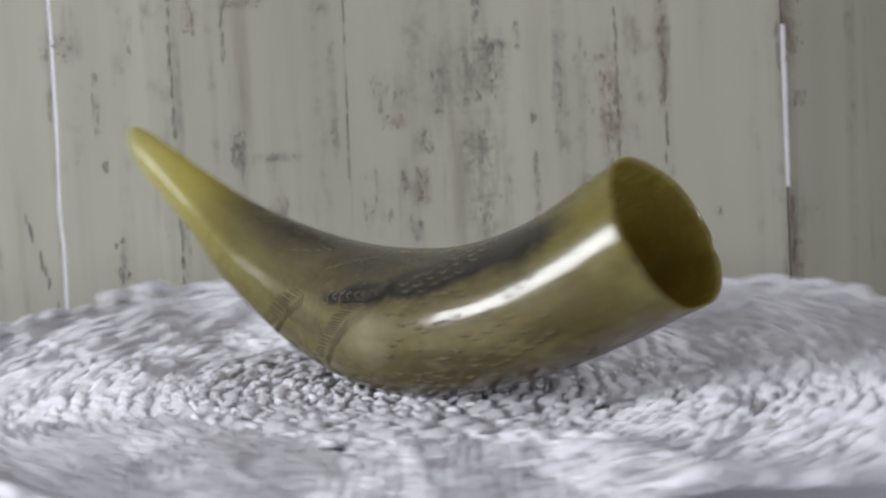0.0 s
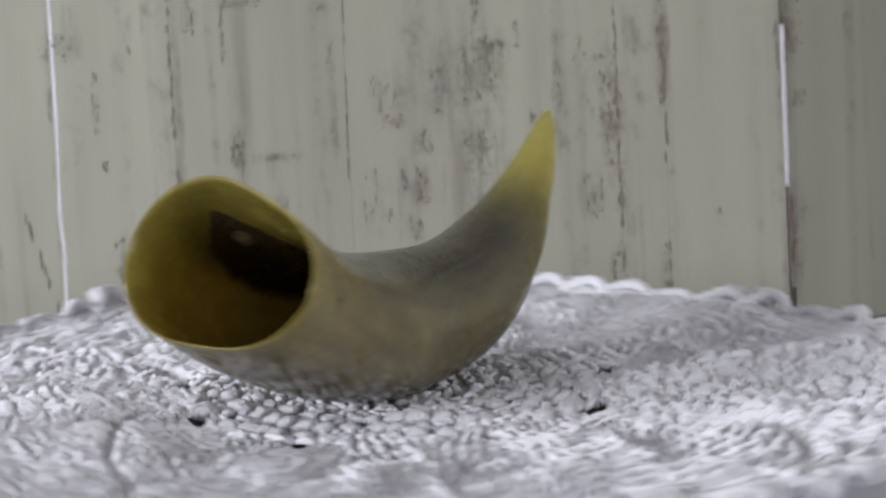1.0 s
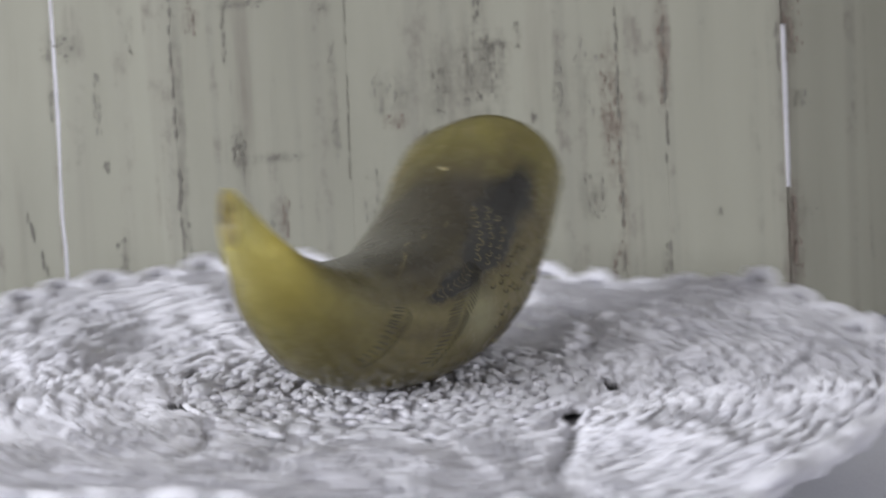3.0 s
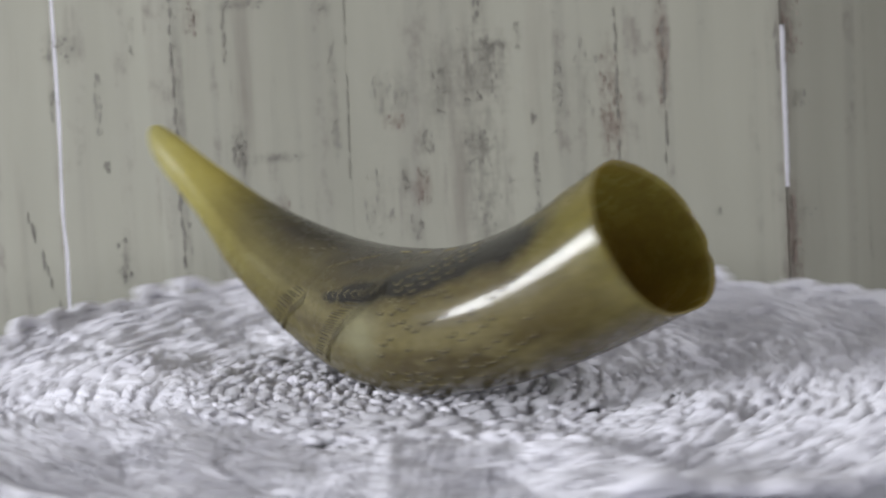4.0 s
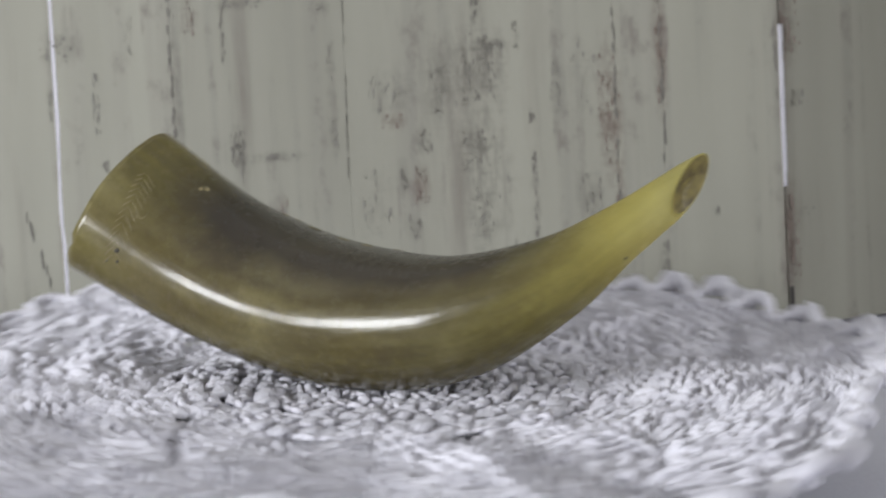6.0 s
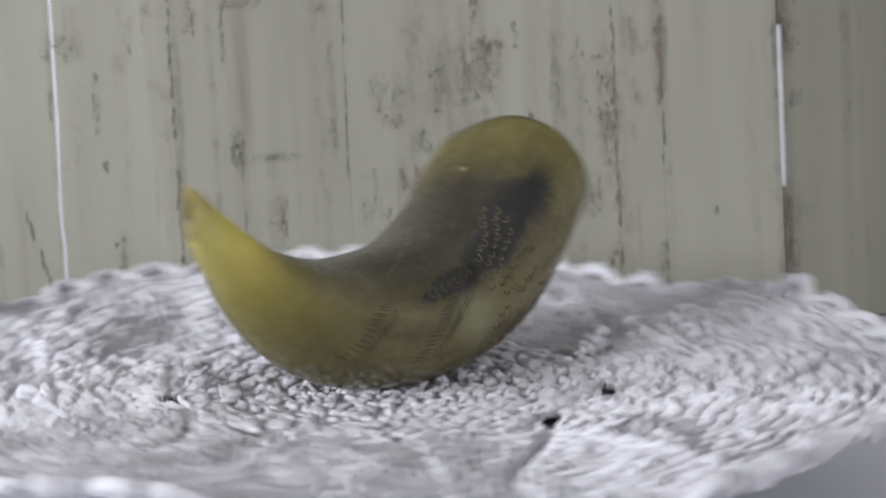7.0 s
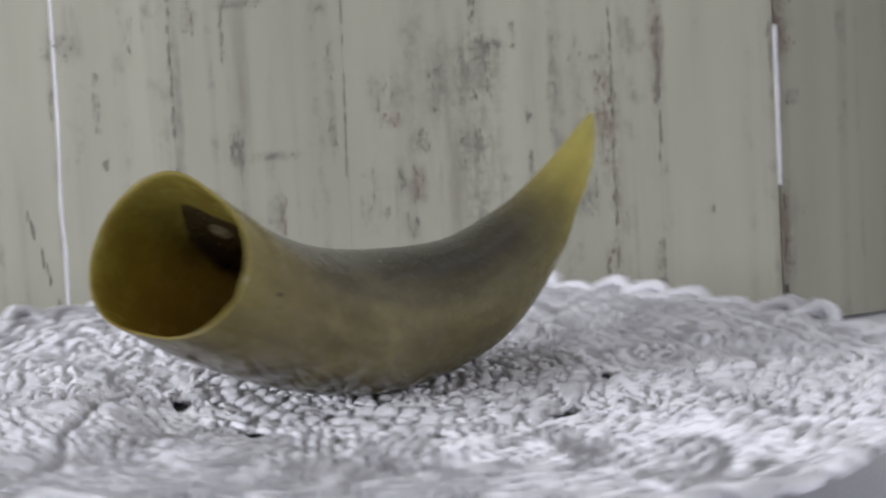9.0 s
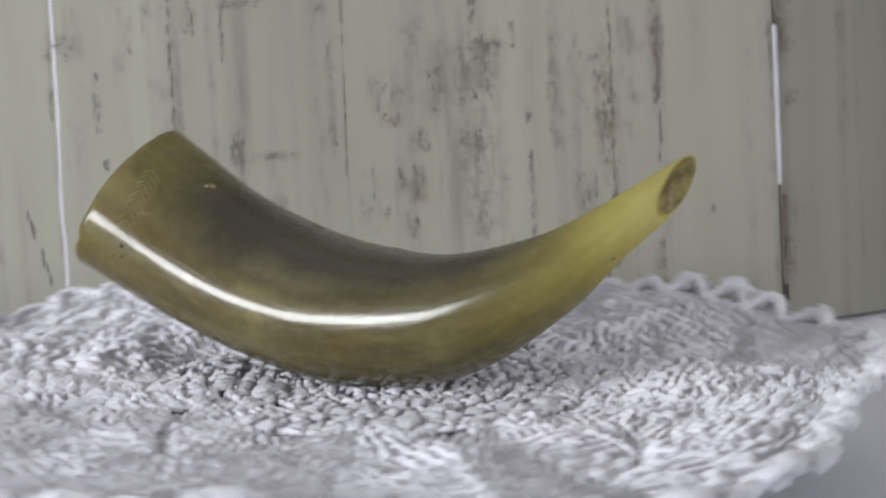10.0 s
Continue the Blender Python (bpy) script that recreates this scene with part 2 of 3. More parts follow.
class Strands:
    """Gathers many short tubes into one mesh."""

    def __init__(self):
        self.verts, self.faces, self.count = [], [], 0

    def tube(self, points, radii, sides=6, flat=1.0):
        p = np.asarray(points, float)
        n = len(p)
        t = np.gradient(p, axis=0)
        t /= np.linalg.norm(t, axis=1)[:, None] + 1e-12
        ref = np.array((0.0, 0.0, 1.0)) if abs(t[0, 2]) < 0.8 else np.array((1.0, 0.0, 0.0))
        a = np.cross(t, ref)
        a /= np.linalg.norm(a, axis=1)[:, None] + 1e-12
        b = np.cross(a, t)
        w = np.arange(sides) * 2 * np.pi / sides
        r = np.broadcast_to(np.asarray(radii, float), (n,))[:, None, None]
        ring = p[:, None] + r * (a[:, None] * np.cos(w)[None, :, None] + flat * b[:, None] * np.sin(w)[None, :, None])
        o = self.count
        self.verts.append(ring.reshape(-1, 3))
        for i in range(n - 1):
            for j in range(sides):
                k = (j + 1) % sides
                self.faces.append((o + i * sides + j, o + i * sides + k, o + (i + 1) * sides + k, o + (i + 1) * sides + j))
        self.faces.append(tuple(o + j for j in range(sides))[::-1])
        self.faces.append(tuple(o + (n - 1) * sides + j for j in range(sides)))
        self.count += n * sides

    def finish(self, name, material, parent=None, label=""):
        return mesh_object(name, np.concatenate(self.verts), self.faces, material, parent, label)


def empty(name, m=None, **tags):
    ob = new(name)
    ob.empty_display_size = 0.02
    if m is not None:
        ob.matrix_world = m
    return tagged(ob, **tags)


# ---- an unseen room added round the table, its pale walls bounce light ----
def room():
    x0, x1, y0, y1, z0, z1 = -1.6, 1.6, -2.4, 1.0, -0.80, 1.7
    part("floor", box(x0 - 0.1, x1 + 0.1, y0 - 0.1, y1 + 0.1, z0 - 0.1, z0), FLOORING)
    part("ceiling", box(x0 - 0.1, x1 + 0.1, y0 - 0.1, y1 + 0.1, z1, z1 + 0.1), PLASTER)
    part("wall_north", box(x0, x1, y1, y1 + 0.1, z0, z1), PLASTER)
    part("wall_south", box(x0, x1, y0 - 0.1, y0, z0, z1), PLASTER)
    for name, xa, xb in (("wall_west", x0 - 0.1, x0), ("wall_east", x1, x1 + 0.1)):
        wz0, wz1 = 0.08, 0.72
        wy0, wy1 = (-1.50, -0.15) if name == "wall_west" else (-1.62, -0.88)
        bm = box(xa, xb, y0, wy0, z0, z1)
        box(xa, xb, wy1, y1, z0, z1, bm=bm)
        box(xa, xb, wy0, wy1, z0, wz0, bm=bm)
        box(xa, xb, wy0, wy1, wz1, z1, bm=bm)
        part(name, bm, PLASTER)
    for ob in bpy.data.objects:
        if ob.name.startswith(("wall_", "floor", "ceiling")):
            tagged(ob, "unseen added room surface in pale plaster" if ob.name != "floor" else "unseen added floor of brown boards", "room", kind="structure")


room()

TABLE_Z = -0.060


def table():
    """A draped table: the cloth lies on the top, the top stands on four legs."""
    t = empty("table", Matrix.Translation((0, -0.05, -0.80)), label="wooden table under a blue-grey cloth", category="table")
    part("tabletop", box(-0.75, 0.75, -0.42, 0.55, 0.705, 0.735, 0.004), FLOORING, t)
    for sx in (-1, 1):
        for sy in (-0.36, 0.49):
            part("leg", box(sx * 0.70 - 0.03, sx * 0.70 + 0.03, sy - 0.03, sy + 0.03, 0, 0.705, 0.003), FLOORING, t)
    n, m = 90, 60
    verts, faces = [], []
    for i in range(m + 1):
        for j in range(n + 1):
            x, y = -0.78 + 1.56 * j / n, -0.50 + 1.03 * i / m
            verts.append((x, y, TABLE_Z + 0.0015 * noise.noise((x * 6, y * 6, 0.3)) + 0.0015))
    w = n + 1
    for i in range(m):
        for j in range(n):
            faces.append((i * w + j, i * w + j + 1, (i + 1) * w + j + 1, (i + 1) * w + j))
    tagged(mesh_object("tablecloth", verts, faces, CLOTH), "smooth blue-grey cloth lying flat on the table", "tablecloth")


table()


# ---- the backdrop of old boards, leaning back a little ----
WALL = empty("backdrop_panel", pose(0, 0.33, -0.048, -6) @ pose(0, 0, 0, 0, -1.6), label="weathered grey-green painted board backdrop with chipped paint", category="backdrop")
SEAMS = (-0.62, -0.47, -0.325, -0.1705, -0.1077, -0.0155, 0.1292, 0.1541, 0.2183, 0.335, 0.47, 0.62)


def flake(bm, x, z, w, h, rng, y=-0.0003):
    n = 9
    ring = []
    for i in range(n):
        a = 2 * math.pi * i / n
        r = 0.5 * (0.55 + 0.6 * rng.random())
        ring.append(bm.verts.new((x + w * r * math.cos(a), y, z + h * r * math.sin(a))))
    bm.faces.new(ring)
    low = [bm.verts.new((p.co.x, 0.0006, p.co.z)) for p in ring]
    for i in range(n):
        j = (i + 1) % n
        bm.faces.new((ring[i], low[i], low[j], ring[j]))


CHIP_RNG = random.Random(11)
WORN = []


def chips(x, z, w, h, count, tone):
    """One worn patch where the paint has come off in flakes."""
    WORN.append((x, z, w, h, (0.62, 0.80, 0.42)[tone] * min(1.15, 0.5 + 0.05 * count), tone))
    bm = bmesh.new()
    rng = CHIP_RNG
    for _ in range(count * 3):
        px, pz = x + (rng.random() - 0.5) * w, z + (rng.random() - 0.5) * h
        s = (0.0005 + 0.0016 * rng.random() ** 2)
        flake(bm, px, pz, s * (0.55 if h > w else 1.3), s * (2.6 if h > w else 1.1), rng, -0.0002 - 0.0002 * rng.random())
    part("worn_patch", bm, (CHIP_GREY, CHIP_BROWN, CHIP_PALE)[tone], WALL)


chips(-0.1679, 0.1575, 0.0184, 0.0158, 9, 0)
chips(-0.1732, 0.1279, 0.0026, 0.0151, 4, 0)
chips(-0.0970, 0.1696, 0.0065, 0.0167, 5, 1)
chips(-0.0712, 0.1762, 0.0251, 0.0048, 7, 0)
chips(-0.0801, 0.1598, 0.0019, 0.0285, 6, 0)
chips(-0.0746, 0.0981, 0.0085, 0.0200, 12, 0)
chips(-0.0549, 0.0935, 0.0284, 0.0042, 8, 0)
chips(-0.0260, 0.1721, 0.0051, 0.0047, 2, 0)
chips(-0.0229, 0.1218, 0.0045, 0.0663, 9, 2)
chips(0.0080, 0.1095, 0.0126, 0.0070, 4, 1)
chips(0.0253, 0.0983, 0.0069, 0.0124, 5, 0)
chips(0.0228, 0.0742, 0.0072, 0.0185, 6, 1)
chips(0.0133, 0.0793, 0.0040, 0.0153, 5, 0)
chips(0.0176, 0.0526, 0.0071, 0.0140, 4, 0)
chips(0.0551, 0.1659, 0.0036, 0.0121, 4, 0)
chips(0.0645, 0.1441, 0.0096, 0.0131, 6, 0)
chips(0.0559, 0.1366, 0.0209, 0.0356, 16, 0)
chips(0.0334, 0.1249, 0.0078, 0.0244, 6, 0)
chips(0.0544, 0.0923, 0.0171, 0.0220, 10, 0)
chips(0.0758, 0.1521, 0.0030, 0.0136, 3, 0)
chips(0.0834, 0.1089, 0.0027, 0.0062, 2, 0)
chips(0.0836, 0.0605, 0.0024, 0.0577, 9, 0)
chips(0.1137, 0.0642, 0.0123, 0.0234, 9, 0)
chips(0.1241, 0.1091, 0.0090, 0.0623, 13, 1)
chips(0.1244, 0.0272, 0.0058, 0.0140, 4, 1)
chips(0.1538, 0.1400, 0.0055, 0.0544, 8, 1)
chips(0.1525, 0.0249, 0.0038, 0.0246, 5, 0)
chips(0.1809, 0.0525, 0.0026, 0.0041, 2, 0)
chips(0.2301, 0.1119, 0.0045, 0.0096, 3, 0)
chips(0.2244, 0.1477, 0.0106, 0.0321, 9, 1)
chips(0.2223, 0.0365, 0.0090, 0.0523, 12, 1)
chips(0.2315, 0.0498, 0.0050, 0.0045, 2, 0)
chips(-0.1390, 0.0426, 0.0073, 0.0231, 7, 0)
chips(-0.1487, 0.1266, 0.0039, 0.0331, 6, 2)
chips(-0.1455, 0.0935, 0.0042, 0.0044, 2, 0)
chips(-0.0521, 0.0615, 0.0045, 0.0214, 5, 1)
chips(-0.0728, 0.0641, 0.0013, 0.0665, 9, 2)
chips(0.0063, 0.1248, 0.0199, 0.0220, 10, 2)
chips(-0.0013, 0.0664, 0.0162, 0.0371, 8, 2)
chips(0.0542, 0.0575, 0.0136, 0.0310, 10, 2)
chips(-0.1296, 0.1615, 0.0043, 0.0271, 4, 2)
chips(0.0967, 0.1218, 0.0062, 0.0605, 8, 2)


chips(0.0420, 0.1330, 0.0420, 0.0520, 4, 2)
chips(0.0600, 0.0700, 0.0300, 0.0600, 5, 2)
chips(0.1130, 0.1250, 0.0150, 0.0500, 4, 2)
chips(-0.0600, 0.0550, 0.0180, 0.0320, 4, 2)
chips(-0.1050, 0.1000, 0.0040, 0.1500, 4, 0)
chips(0.1290, 0.0700, 0.0040, 0.1100, 4, 1)


def plank_mesh(a, b):
    """One board with a close grid on its face, which carries how worn the paint is at each place."""
    bm = bmesh.new()
    near = -0.33 < a < 0.34
    xs = np.linspace(a, b, max(2, int((b - a) / (0.0014 if near else 0.05))))
    zs = np.concatenate([np.arange(-0.012, 0.205, 0.0018 if near else 0.1), np.linspace(0.21, 0.62, 5)])
    grid = [[bm.verts.new((x, 0.0, z)) for x in xs] for z in zs]
    for p, q in zip(grid, grid[1:]):
        for i in range(len(xs) - 1):
            bm.faces.new((p[i], p[i + 1], q[i + 1], q[i]))
    rim = [e for e in bm.edges if e.is_boundary]
    back = bmesh.ops.extrude_edge_only(bm, edges=rim)["geom"]
    bmesh.ops.translate(bm, verts=[p for p in back if isinstance(p, bmesh.types.BMVert)], vec=(0, 0.012, 0))
    grey, brown = bm.verts.layers.float.new("worn_grey"), bm.verts.layers.float.new("worn_brown")
    for p in bm.verts:
        x, z = p.co.x, p.co.z
        for wx, wz, w, h, amount, tone in WORN:
            d = ((x - wx) / (0.62 * w + 0.0012)) ** 2 + ((z - wz) / (0.62 * h + 0.0012)) ** 2
            if d < 4:
                p[brown if tone == 1 else grey] += amount * math.exp(-1.2 * d)
    return bm


def boards():
    bm = box(-0.62, 0.2200, 0.013, 0.022, -0.012, 0.62)
    part("backing", bm, CHIP_GREY, WALL)
    for a, b in zip(SEAMS, SEAMS[1:]):
        ga = 0.0006 if a in (-0.1705, 0.2183) else 0.00004
        gb = 0.0006 if b in (-0.1705, 0.2183) else 0.00004
        ob = part("plank", plank_mesh(a + ga, b - gb), BOARD, WALL)
        if a >= 0.2183:
            ob.matrix_basis = Matrix.Translation((a, 0, 0)) @ pose(0, 0, 0, 0, 0, 31.0) @ Matrix.Translation((-a, 0, 0))


boards()


def seam_strip(points, widths):
    """A white strip that bulges out of a seam, in place of light through it."""
    rng = random.Random(3)
    bm = bmesh.new()
    rows = []
    n = 40
    for i in range(n + 1):
        f = i / n
        k = f * (len(points) - 1)
        a = min(int(k), len(points) - 2)
        g = k - a
        x = points[a][0] * (1 - g) + points[a + 1][0] * g
        z = points[a][1] * (1 - g) + points[a + 1][1] * g
        w = (widths[a] * (1 - g) + widths[a + 1] * g) * (0.92 + 0.16 * rng.random()) / 2
        rows.append([bm.verts.new((x + w * c, -0.0012 * (1 - c * c) + 0.001, z)) for c in (-1, -0.6, 0, 0.6, 1)])
    for p, q in zip(rows, rows[1:]):
        for j in range(4):
            bm.faces.new((p[j], p[j + 1], q[j + 1], q[j]))
    bmesh.ops.solidify(bm, geom=bm.faces[:], thickness=0.002)
    return part("filler_strip", bm, SEAM_LIGHT, WALL, "white strip in place of light through the seam", True)


seam_strip([(-0.1702, 0.25), (-0.170, 0.183), (-0.1697, 0.12), (-0.1712, 0.07), (-0.1700, 0.05), (-0.1706, 0.0)], [0.0054, 0.0054, 0.0060, 0.0052, 0.0070, 0.0066])
seam_strip([(0.2184, 0.151), (0.2182, 0.110), (0.2182, 0.064)], [0.0044, 0.0044, 0.0036])


def crack(points, width):
    rng = CHIP_RNG
    bm = bmesh.new()
    (x0, z0), (x1, z1) = points
    n = max(6, int(abs(z1 - z0) / 0.004))
    for i in range(n):
        f = (i + rng.random()) / n
        if rng.random() < 0.42:
            continue
        flake(bm, x0 + (x1 - x0) * f + (rng.random() - 0.5) * width, z0 + (z1 - z0) * f, width * (0.5 + 0.8 * rng.random()), 1.8 * abs(z1 - z0) / n, rng, -0.0004)
    part("crack", bm, CHIP_GREY, WALL, "dark split along a board")


crack([(-0.1085, 0.21), (-0.1075, 0.02)], 0.0016)
crack([(0.1292, 0.20), (0.1285, 0.02)], 0.0012)
crack([(0.1541, 0.20), (0.1541, 0.08)], 0.0013)
crack([(0.1541, 0.035), (0.1541, 0.005)], 0.0016)
crack([(-0.0145, 0.20), (-0.0165, 0.08)], 0.0004)
crack([(0.2150, 0.155), (0.2165, 0.11)], 0.0011)
part("slot", box(0.2192, 0.2212, -0.0006, 0.002, -0.011, 0.0095), CRACK, WALL, "narrow black gap")
crack([(-0.19, 0.07), (-0.175, 0.02)], 0.0012)


# ---- the horn ----
def spline(c, u):
    c = np.asarray(c)
    x = u * (len(c) - 1)
    i = np.clip(x.astype(int), 0, len(c) - 2)
    d = x - i
    e = np.concatenate([[2 * c[0] - c[1]], c, [2 * c[-1] - c[-2]]])
    p0, p1, p2, p3 = e[i], e[i + 1], e[i + 2], e[i + 3]
    return 0.5 * (2 * p1 + (p2 - p0) * d + (2 * p0 - 5 * p1 + 4 * p2 - p3) * d * d + (3 * p1 - p0 - 3 * p2 + p3) * d ** 3)


# the middle line of the horn from tip to mouth, and its half height and half width
HX = (-0.1263, -0.0950, -0.0687, -0.0314, 0.0085, 0.0422, 0.0758, 0.1108)
HY = (-0.0129, -0.0056, -0.0005, 0.0047, 0.0037, 0.0060, 0.0118, 0.0197)
HZ = (0.0856, 0.0627, 0.0439, 0.0275, 0.0235, 0.0292, 0.0424, 0.0633)
HA = (0.0075, 0.0096, 0.0152, 0.0228, 0.0271, 0.0278, 0.0291, 0.0329)
HB = (0.0058, 0.0115, 0.0199, 0.0275, 0.0342, 0.0368, 0.0343, 0.0312)


def horn_point(u, v, shrink=0.0):
    """Points of the horn's skin: u along from the tip, v round it in radians, shrink metres inside."""
    u, v = np.atleast_1d(u).astype(float), np.atleast_1d(v).astype(float)

    def centre(q):
        return np.stack([spline(HX, q), spline(HY, q), spline(HZ, q)], -1)

    c = centre(u)
    t = centre(np.clip(u + 0.008, 0, 1)) - centre(np.clip(u - 0.008, 0, 1))
    t /= np.linalg.norm(t, axis=-1)[..., None]
    s = np.cross(t, (0.0, 0.0, 1.0))
    s /= np.linalg.norm(s, axis=-1)[..., None]
    n = np.cross(s, t)
    k = np.clip(u / 0.035, 0, 1)
    round_tip = np.sqrt(np.clip(1 - (1 - k) ** 2 * 0.161, 0, 1))
    a, b = (spline(HA, u) - shrink) * round_tip, (spline(HB, u) - shrink) * round_tip
    # the section is a slightly three-cornered oval towards the mouth
    h = (0.0046 * np.cos(2 * v) + 0.0021 * np.sin(2 * v) - 0.0010 * np.cos(3 * v) - 0.0007 * np.sin(3 * v)) * u ** 3
    h -= (0.0008 * np.cos(2 * v) + 0.0006 * np.sin(2 * v)) * np.sin(np.pi * u)
    p = c + n * ((a + h) * np.sin(v))[..., None] + s * ((b + h) * np.cos(v))[..., None]
    p += t * ((0.0019 * np.sin(v) - 0.0004 * np.cos(2 * v) - 0.0002 * np.sin(2 * v)) * u ** 6)[..., None]
    # the sawn end slants: one flank of the tip is cut back
    p += t * (0.0103 * np.clip(1 - u / 0.12, 0, 1) * (1 - np.cos(v - 0.912)))[..., None]
    return p


def horn():
    h = empty("drinking_horn", label="polished olive-brown hollow cattle horn with engraved scales, on the doily", category="horn")
    nu, nv = 130, 72
    us, vs = np.linspace(0, 1, nu + 1), np.arange(nv) * 2 * np.pi / nv

    outer = np.concatenate([horn_point(np.full(nv, u), vs) for u in us])
    # the rim is slightly chipped
    inner_u = us[::-1][: int(nu * 0.80)]
    thick = np.concatenate([[0.0008, 0.0013], np.linspace(0.0017, 0.006, len(inner_u) - 2)])
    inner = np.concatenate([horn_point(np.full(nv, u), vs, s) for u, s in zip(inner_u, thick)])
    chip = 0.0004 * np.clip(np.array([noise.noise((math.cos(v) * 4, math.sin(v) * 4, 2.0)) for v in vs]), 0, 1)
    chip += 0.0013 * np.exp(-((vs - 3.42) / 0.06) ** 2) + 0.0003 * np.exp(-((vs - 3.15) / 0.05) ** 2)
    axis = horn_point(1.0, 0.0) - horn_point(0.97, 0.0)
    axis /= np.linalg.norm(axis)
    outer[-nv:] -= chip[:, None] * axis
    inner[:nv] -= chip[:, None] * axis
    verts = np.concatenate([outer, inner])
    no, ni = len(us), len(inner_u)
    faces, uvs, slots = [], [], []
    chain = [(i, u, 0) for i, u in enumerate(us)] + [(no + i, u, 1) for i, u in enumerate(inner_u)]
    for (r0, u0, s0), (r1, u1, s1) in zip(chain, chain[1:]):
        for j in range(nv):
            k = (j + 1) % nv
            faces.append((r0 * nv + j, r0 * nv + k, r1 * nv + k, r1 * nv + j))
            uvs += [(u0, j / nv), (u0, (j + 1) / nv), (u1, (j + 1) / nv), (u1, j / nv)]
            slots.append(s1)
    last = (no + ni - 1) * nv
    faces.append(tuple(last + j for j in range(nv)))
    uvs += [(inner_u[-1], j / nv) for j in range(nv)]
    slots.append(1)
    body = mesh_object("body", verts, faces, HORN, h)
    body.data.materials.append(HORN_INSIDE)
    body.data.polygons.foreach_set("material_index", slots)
    layer = body.data.uv_layers.new(name="along")
    layer.data.foreach_set("uv", np.array(uvs, float).ravel())
    # sawn tip face
    ring = horn_point(np.zeros(nv), vs, 0.0)
    mid = ring.mean(axis=0)
    out = horn_point(0.0, 0.0)[0] - horn_point(0.05, 0.0)[0]
    out = out / np.linalg.norm(out)
    cv = [mid - out * 0.0042] + [mid + (p - mid) * (0.42 + 0.10 * math.sin(3 * j * 2 * math.pi / nv)) - out * 0.0008 for j, p in enumerate(ring)] + [mid + (p - mid) * 0.93 + out * 0.0003 for p in ring]
    cf = [(0, 1 + j, 1 + (j + 1) % nv) for j in range(nv)]
    cf += [(1 + j, 1 + nv + j, 1 + nv + (j + 1) % nv, 1 + (j + 1) % nv) for j in range(nv)]
    mesh_object("sawn_tip", cv, cf, CUT_BROWN, h, "rough brown sawn end")
    return h


HORN_OB = horn()


def on_horn(u, v, lift=0.0001):
    return horn_point(u, v, -lift)[0]


